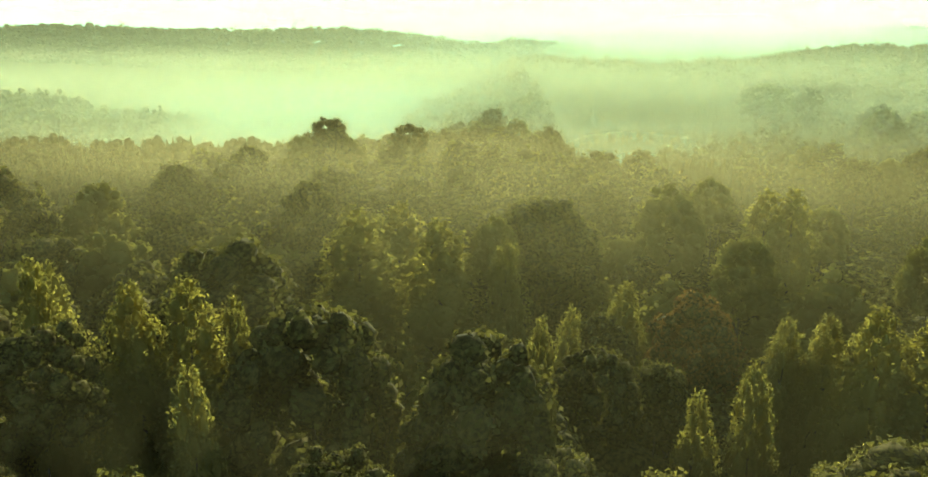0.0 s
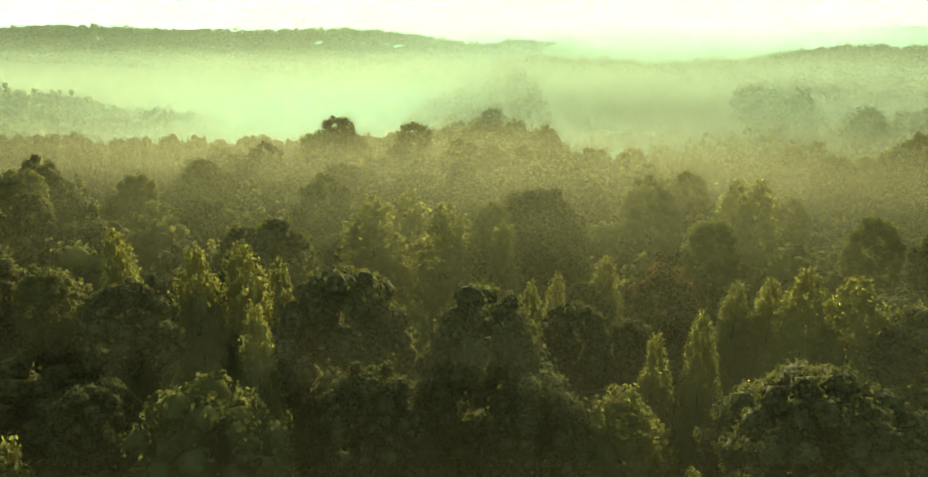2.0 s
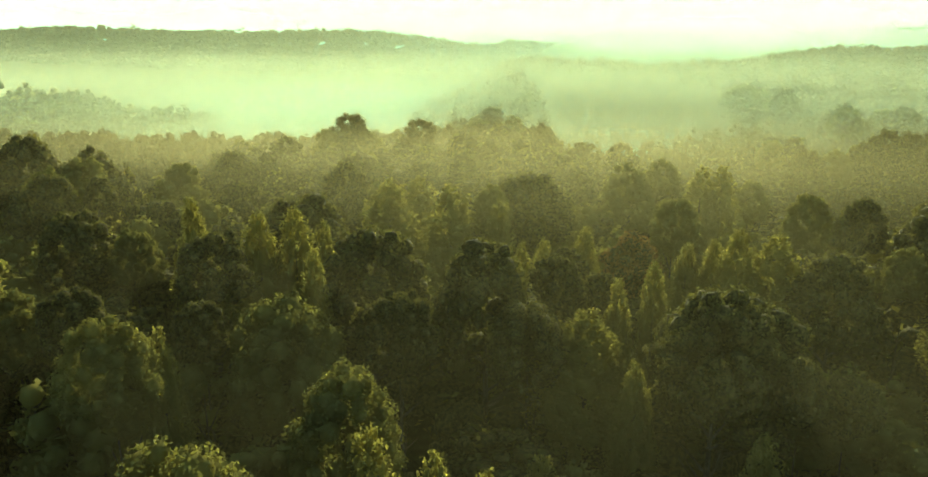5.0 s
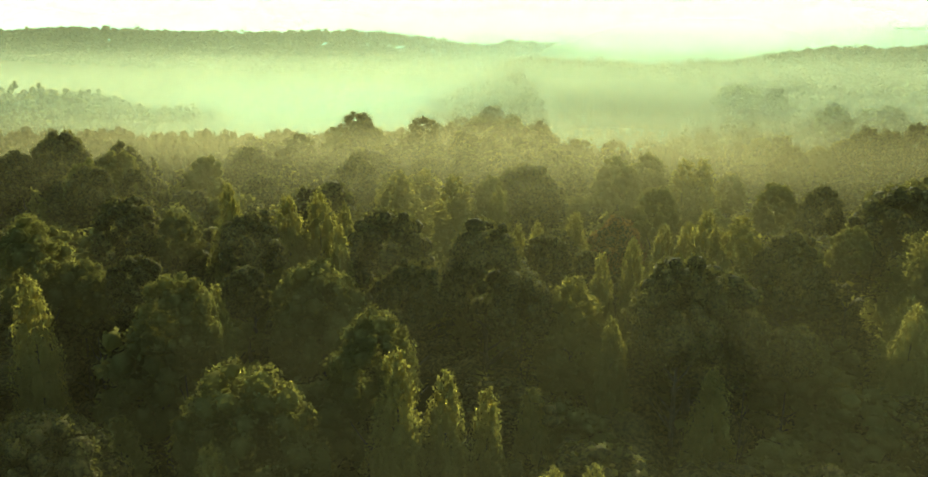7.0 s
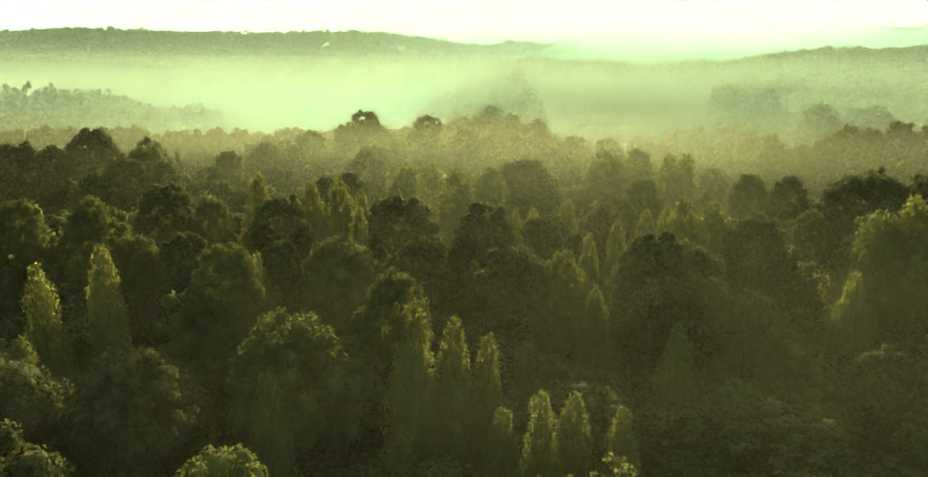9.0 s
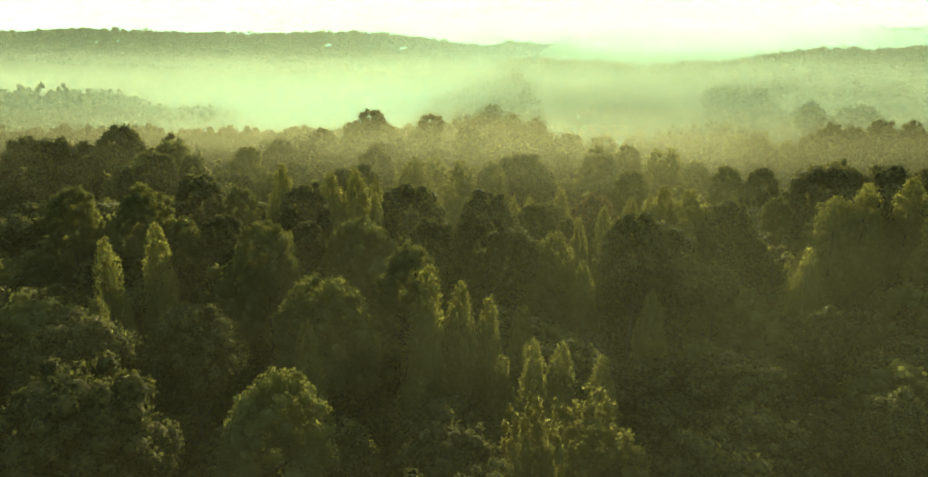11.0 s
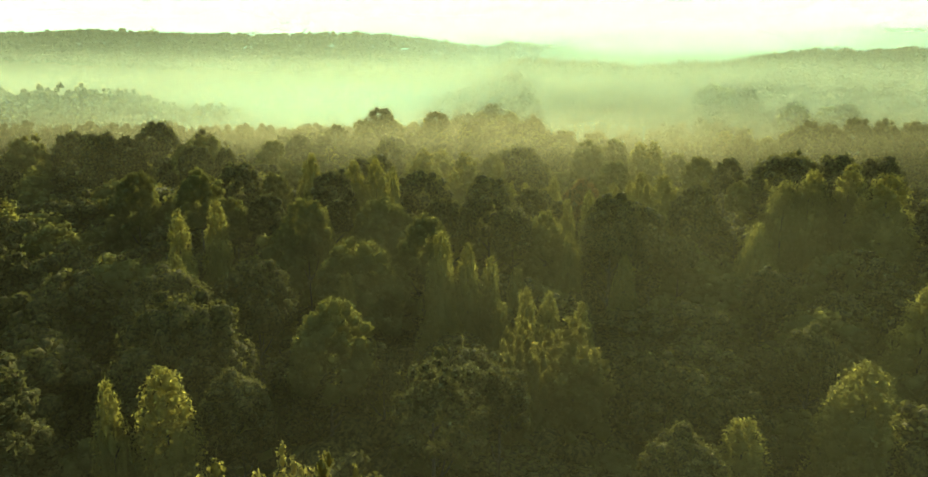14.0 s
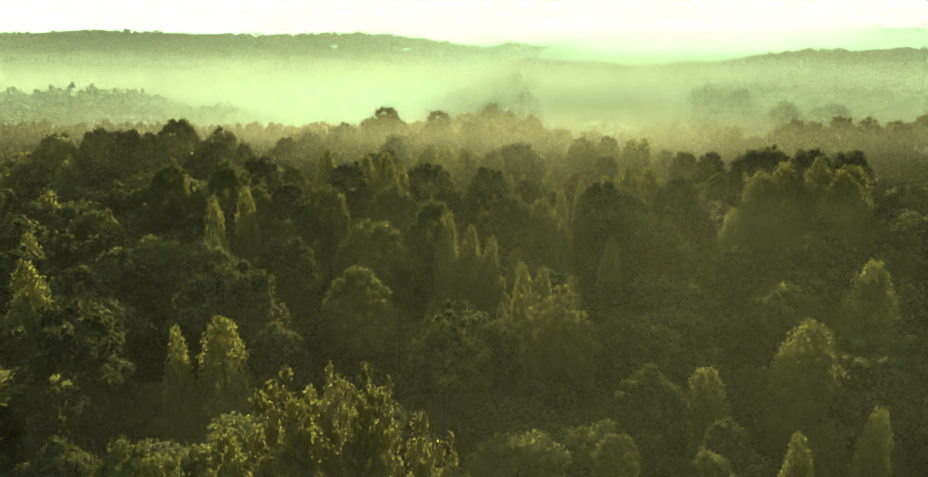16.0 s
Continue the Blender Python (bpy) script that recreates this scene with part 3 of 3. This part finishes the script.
def wood(name, label, mat, rows, shapes):
    """One mesh of many trees; each row is x, y, top, width and a ground height."""
    vs, fs, ids, ns, base = [], [], [], [], 0
    for x, y, top, width, z in rows:
        v, f, hearts, soft = shapes[rng.integers(len(shapes))]
        q = rng.uniform(0, 6.28)
        c, s = math.cos(q), math.sin(q)
        w, h = width / 10, (top - z) / 22
        vs.append(np.stack([(v[:, 0] * c - v[:, 1] * s) * w + x, (v[:, 0] * s + v[:, 1] * c) * w + y, v[:, 2] * h + z], 1))
        ns.append(np.stack([soft[:, 0] * c - soft[:, 1] * s, soft[:, 0] * s + soft[:, 1] * c, soft[:, 2]], 1))
        fs += [tuple(base + i for i in face) for face in f]
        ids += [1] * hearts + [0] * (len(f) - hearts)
        base += len(v)
    if not vs:
        return
    me = bpy.data.meshes.new(name)
    me.from_pydata(np.concatenate(vs).tolist(), [], fs)
    me.materials.append(mat)
    me.materials.append(SHADED_LEAF)
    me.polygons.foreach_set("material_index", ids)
    me.polygons.foreach_set("use_smooth", [True] * len(fs))
    me.normals_split_custom_set_from_vertices(np.concatenate(ns).tolist())
    tagged(new(name, me), label, "woods", kind="stuff")


LOW = {kd: [crown_arrays(kd, 300, 0.64, 0.3) for _ in range(4)] for kd in ("oak", "maple", "poplar", "pine", "sweetgum")}
TINY = {kd: [crown_arrays(kd, 16, 0.9, 0.085) for _ in range(4)] for kd in ("oak", "maple", "poplar")}
SMALL = {kd: [crown_arrays(kd, 90, 0.95, 0.2) for _ in range(5)] for kd in ("oak", "maple", "poplar")}
SPRUCE = [conifer_arrays(5, 6) for _ in range(4)]

for kd in LOW:
    wood("far_" + NAMES[kd].replace("_tree", "_canopy"), "hazy treetops at the back of the forest", LEAF[kd],
         [(x, y, top, wide, ground_height(x, y)) for k, x, y, top, wide in REST if k == kd], LOW[kd])


def patch_rows(x0, x1, y0, y1, step, high, wide, test=None, keep=1.0, swell=0.0, vary=(0.78, 1.12)):
    rows, y = [], y0
    while y < y1:
        x = x0
        while x < x1:
            px, py = x + random.uniform(-0.35, 0.35) * step, y + random.uniform(-0.35, 0.35) * step
            x += step
            if random.random() > keep or (test and not test(px, py)):
                continue
            z = ground_height(px, py)
            tall = high * random.uniform(*vary) * (1 + swell * noise.noise((px * 0.022, py * 0.022, 3.3)))
            rows.append((px, py, z + tall, wide * random.uniform(0.75, 1.2), z))
        y += step
    return rows


def half(rows, mats, name, label):
    random.shuffle(rows)
    n = len(rows)
    a, b = int(n * 0.5), int(n * 0.85)
    for kd, part_rows in (("oak", rows[:a]), ("maple", rows[a:b]), ("poplar", rows[b:])):
        wood(name, label, LEAF[kd], part_rows, mats[kd])


# low growth between the trunks
half(patch_rows(-100, 100, -64, 124, 6.6, 9.5, 8.5, lambda x, y: in_sight(x, y) and not (x > 50 and y > 70), swell=0.3), TINY, "undergrowth", "shaded undergrowth between the trunks")
# the same forest round about, behind and beside the way
def beside(x, y):
    return abs(x) < 72 and -108 < y < 14


half(patch_rows(-150, 150, -150, 150, 8.0, 20.5, 9.5, lambda x, y: not in_sight(x, y) and not beside(x, y)), TINY, "forest_canopy", "treetops of the forest round about")
half(patch_rows(-72, 72, -108, 14, 8.0, 20.5, 10.0, lambda x, y: not in_sight(x, y)), LOW, "forest_canopy", "treetops of the forest beside the way")

# young pines in front of the misty field
def even(rows, high, wide, keep):
    return [(x, y, z + high + random.uniform(-0.9, 0.9), wide * random.uniform(0.8, 1.2), z) for x, y, top, w, z in rows if random.random() < keep]


stand = patch_rows(-190, -22, 146, 198, 3.3, 13, 5) + patch_rows(-170, -54, 114, 146, 3.6, 13, 5)
wood("young_pine_stand", "even stand of young pines in front of a misty field", LEAF["pine"], even(stand, 12.0, 5.6, 0.62), TINY["oak"])
wood("young_pine_stand", "pointed tips of young pines in front of a misty field", LEAF["pine"], even(stand, 13.4, 3.2, 0.55), SPRUCE)
# the wooded spur in the middle
half(patch_rows(-26, 29, 152, 204, 5.6, 13.5, 7.0, lambda x, y: x < 29 - 0.1 * (y - 150), swell=0.25), LOW, "spur_canopy", "hazy trees on a low spur")
half(patch_rows(-20, 10, 220, 270, 6.4, 12.5, 8.0, swell=0.25), LOW, "spur_canopy", "hazy trees on a low spur")
# the young plantation in rows
rows = []
for i in range(32):
    for j in range(94):
        x, y = 24 + i * 5.2, 205 + j * 3.8
        if x < 16 + 0.07 * y or (x > 100 and y < 235) or (x > 112 and 285 < y < 320) or random.random() < 0.08:
            continue
        z = ground_height(x, y)
        rows.append((x + random.uniform(-0.3, 0.3), y + random.uniform(-0.5, 0.5), z + random.uniform(9.5, 12), random.uniform(2.8, 3.6), z))
for i in range(8):
    for j in range(12):
        x, y = 31 + i * 4.6, 160 + j * 3.8
        z = ground_height(x, y)
        rows.append((x + random.uniform(-0.4, 0.4), y + random.uniform(-0.5, 0.5), 12.8 + random.uniform(-1.6, 1.6), random.uniform(3.4, 4.4), z))
wood("plantation", "rows of young conifers standing in mist", LEAF["pine"], rows, SPRUCE)
# woods to the right and beyond
half(patch_rows(34, 112, 124, 198, 7.0, 9.0, 8.0, lambda x, y: x > 30 + 0.08 * (y - 124) and (y < 150 or x > 66), 0.92, 0.45), SMALL, "slope_canopy", "lower trees on the slope beside the forest")
half(patch_rows(50, 130, 72, 128, 6.5, 9.5, 7.5, lambda x, y: x > 46 + 0.1 * (y - 72), swell=0.4), SMALL, "slope_canopy", "lower trees on the slope beside the forest")
half(patch_rows(70, 150, 140, 182, 7.0, 14.5, 9.0, lambda x, y: x > 74 + 0.5 * (y - 128)), LOW, "hillside_canopy", "dark rounded trees below the ridge")
half(patch_rows(121, 166, 296, 324, 7.5, 11, 10, swell=0.35), SMALL, "hillside_canopy", "hazy clump of trees in the valley")
half(patch_rows(134, 300, 244, 266, 7.5, 11, 9, swell=0.4), SMALL, "hillside_canopy", "hazy line of trees in the valley")
half(patch_rows(172, 340, 268, 335, 9.0, 9, 11, swell=0.5), SMALL, "hillside_canopy", "hazy trees in the valley")
half(patch_rows(150, 620, 335, 660, 10.5, 15, 11.5, swell=0.2, vary=(0.88, 1.08)), TINY, "hill_woods", "woods on a misty hill")
half(patch_rows(-30, 60, 285, 640, 9.0, 19, 11, lambda x, y: -25 + max(0, y - 400) * 0.22 < x < 20 + 0.045 * y + 16 * noise.noise((x * 0.03, y * 0.012, 5.0)), swell=0.3), SMALL, "valley_woods", "hazy strip of woods beside the misty field")
half(patch_rows(40, 330, 590, 700, 10, 17, 11, swell=0.2, vary=(0.88, 1.08)), TINY, "valley_woods", "strip of woods across the valley")
half(patch_rows(64, 106, 204, 246, 6.5, 15, 8.5, lambda x, y: x > 64 + 0.5 * (246 - y) - 12, swell=0.35), SMALL, "valley_woods", "hazy older trees beside the plantation")
half(patch_rows(-330, -120, 275, 350, 8.0, 18, 11, swell=0.4), SMALL, "hump_woods", "dark woods on a low rise")
half(patch_rows(-740, 330, 690, 900, 11.5, 16, 12.5, vary=(0.9, 1.06)), TINY, "ridge_woods", "distant wooded ridge above the mist")

# ---- mist and haze as tinted sheets ----
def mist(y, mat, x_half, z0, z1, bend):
    """A thin sheet across the view that stands in for mist and haze, gently bowed."""
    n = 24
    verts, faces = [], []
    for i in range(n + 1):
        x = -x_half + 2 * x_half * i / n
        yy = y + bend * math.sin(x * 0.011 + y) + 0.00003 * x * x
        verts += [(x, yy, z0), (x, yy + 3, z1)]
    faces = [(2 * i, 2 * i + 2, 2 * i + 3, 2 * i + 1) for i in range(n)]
    me = bpy.data.meshes.new("mist_haze_sheet")
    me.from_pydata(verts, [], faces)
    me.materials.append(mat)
    tagged(new("mist_haze_sheet", me), "tinted sheet standing in for morning mist and sunlit haze", "mist", kind="stuff")


# tints carry the colour of the haze's light, warm nearby to mint far off
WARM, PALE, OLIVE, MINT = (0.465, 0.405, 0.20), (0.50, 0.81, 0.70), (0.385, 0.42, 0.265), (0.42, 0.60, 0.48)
# low mist hugging the treetops, thicker towards the valley
for k in range(52):
    y = -75.9 + k * 4.6
    dens = 0.0130 - 0.0055 * ease(-60, -30, y) + 0.0165 * ease(26, 80, y) + 0.020 * ease(80, 150, y)
    rise = 6 * ease(70, 140, y)
    # densest near the sun's bearing: its glow is put into the density
    mist(y, mist_material("forest_mist", dens, 25 - rise, 36 - rise, 0.03, 0.0, WARM, 14 + 0.16 * y - 75 * ease(70, 140, y), 50 + 0.40 * max(0, y + 50), 0.22, (19 - rise, 27 - rise)), 160 + 1.2 * max(0, y), -3, 39, 4)
mist(172, mist_material("mist_edge", 0.09, 14, 36, 0.015, 0.05, WARM, 0, 190, 0.4), 500, -8, 60, 4)
mist(190, mist_material("mist_edge", 0.10, 14, 36, 0.015, 0.05, OLIVE, 0, 190, 0.4), 500, -8, 60, 4)
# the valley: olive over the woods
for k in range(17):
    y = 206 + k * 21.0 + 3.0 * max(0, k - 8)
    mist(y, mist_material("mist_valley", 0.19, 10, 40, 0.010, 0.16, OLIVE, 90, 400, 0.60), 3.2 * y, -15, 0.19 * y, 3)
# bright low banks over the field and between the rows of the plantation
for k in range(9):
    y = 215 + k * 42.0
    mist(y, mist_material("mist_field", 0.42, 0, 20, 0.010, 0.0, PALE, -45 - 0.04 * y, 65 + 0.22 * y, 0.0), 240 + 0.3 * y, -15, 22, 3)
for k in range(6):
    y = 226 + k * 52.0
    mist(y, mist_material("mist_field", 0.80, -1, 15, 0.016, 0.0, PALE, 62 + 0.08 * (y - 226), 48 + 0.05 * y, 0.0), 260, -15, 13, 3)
mist(640, mist_material("distant_haze", 0.22, 20, 50, 0.006, 0.1, OLIVE), 1800, -15, 110, 8)
mist(655, mist_material("distant_haze", 0.75, 25, 85, 0.006, 0.15, MINT, 190, 330, 0.0), 1200, -15, 110, 8)
mist(1250, mist_material("distant_haze", 0.60, 30, 120, 0.004, 0.5, MINT), 3000, -15, 160, 20)
mist(2400, mist_material("distant_haze", 0.55, 60, 220, 0.002, 0.7, MINT), 4000, -15, 260, 30)
# added nearly opaque sheet: its tint paints the glow of the low sky
mist(4400, mist_material("distant_haze", 1.6, 100, 400, 0.001, 0.95, (0.25, 0.325, 0.33)), 4500, -15, 420, 30)
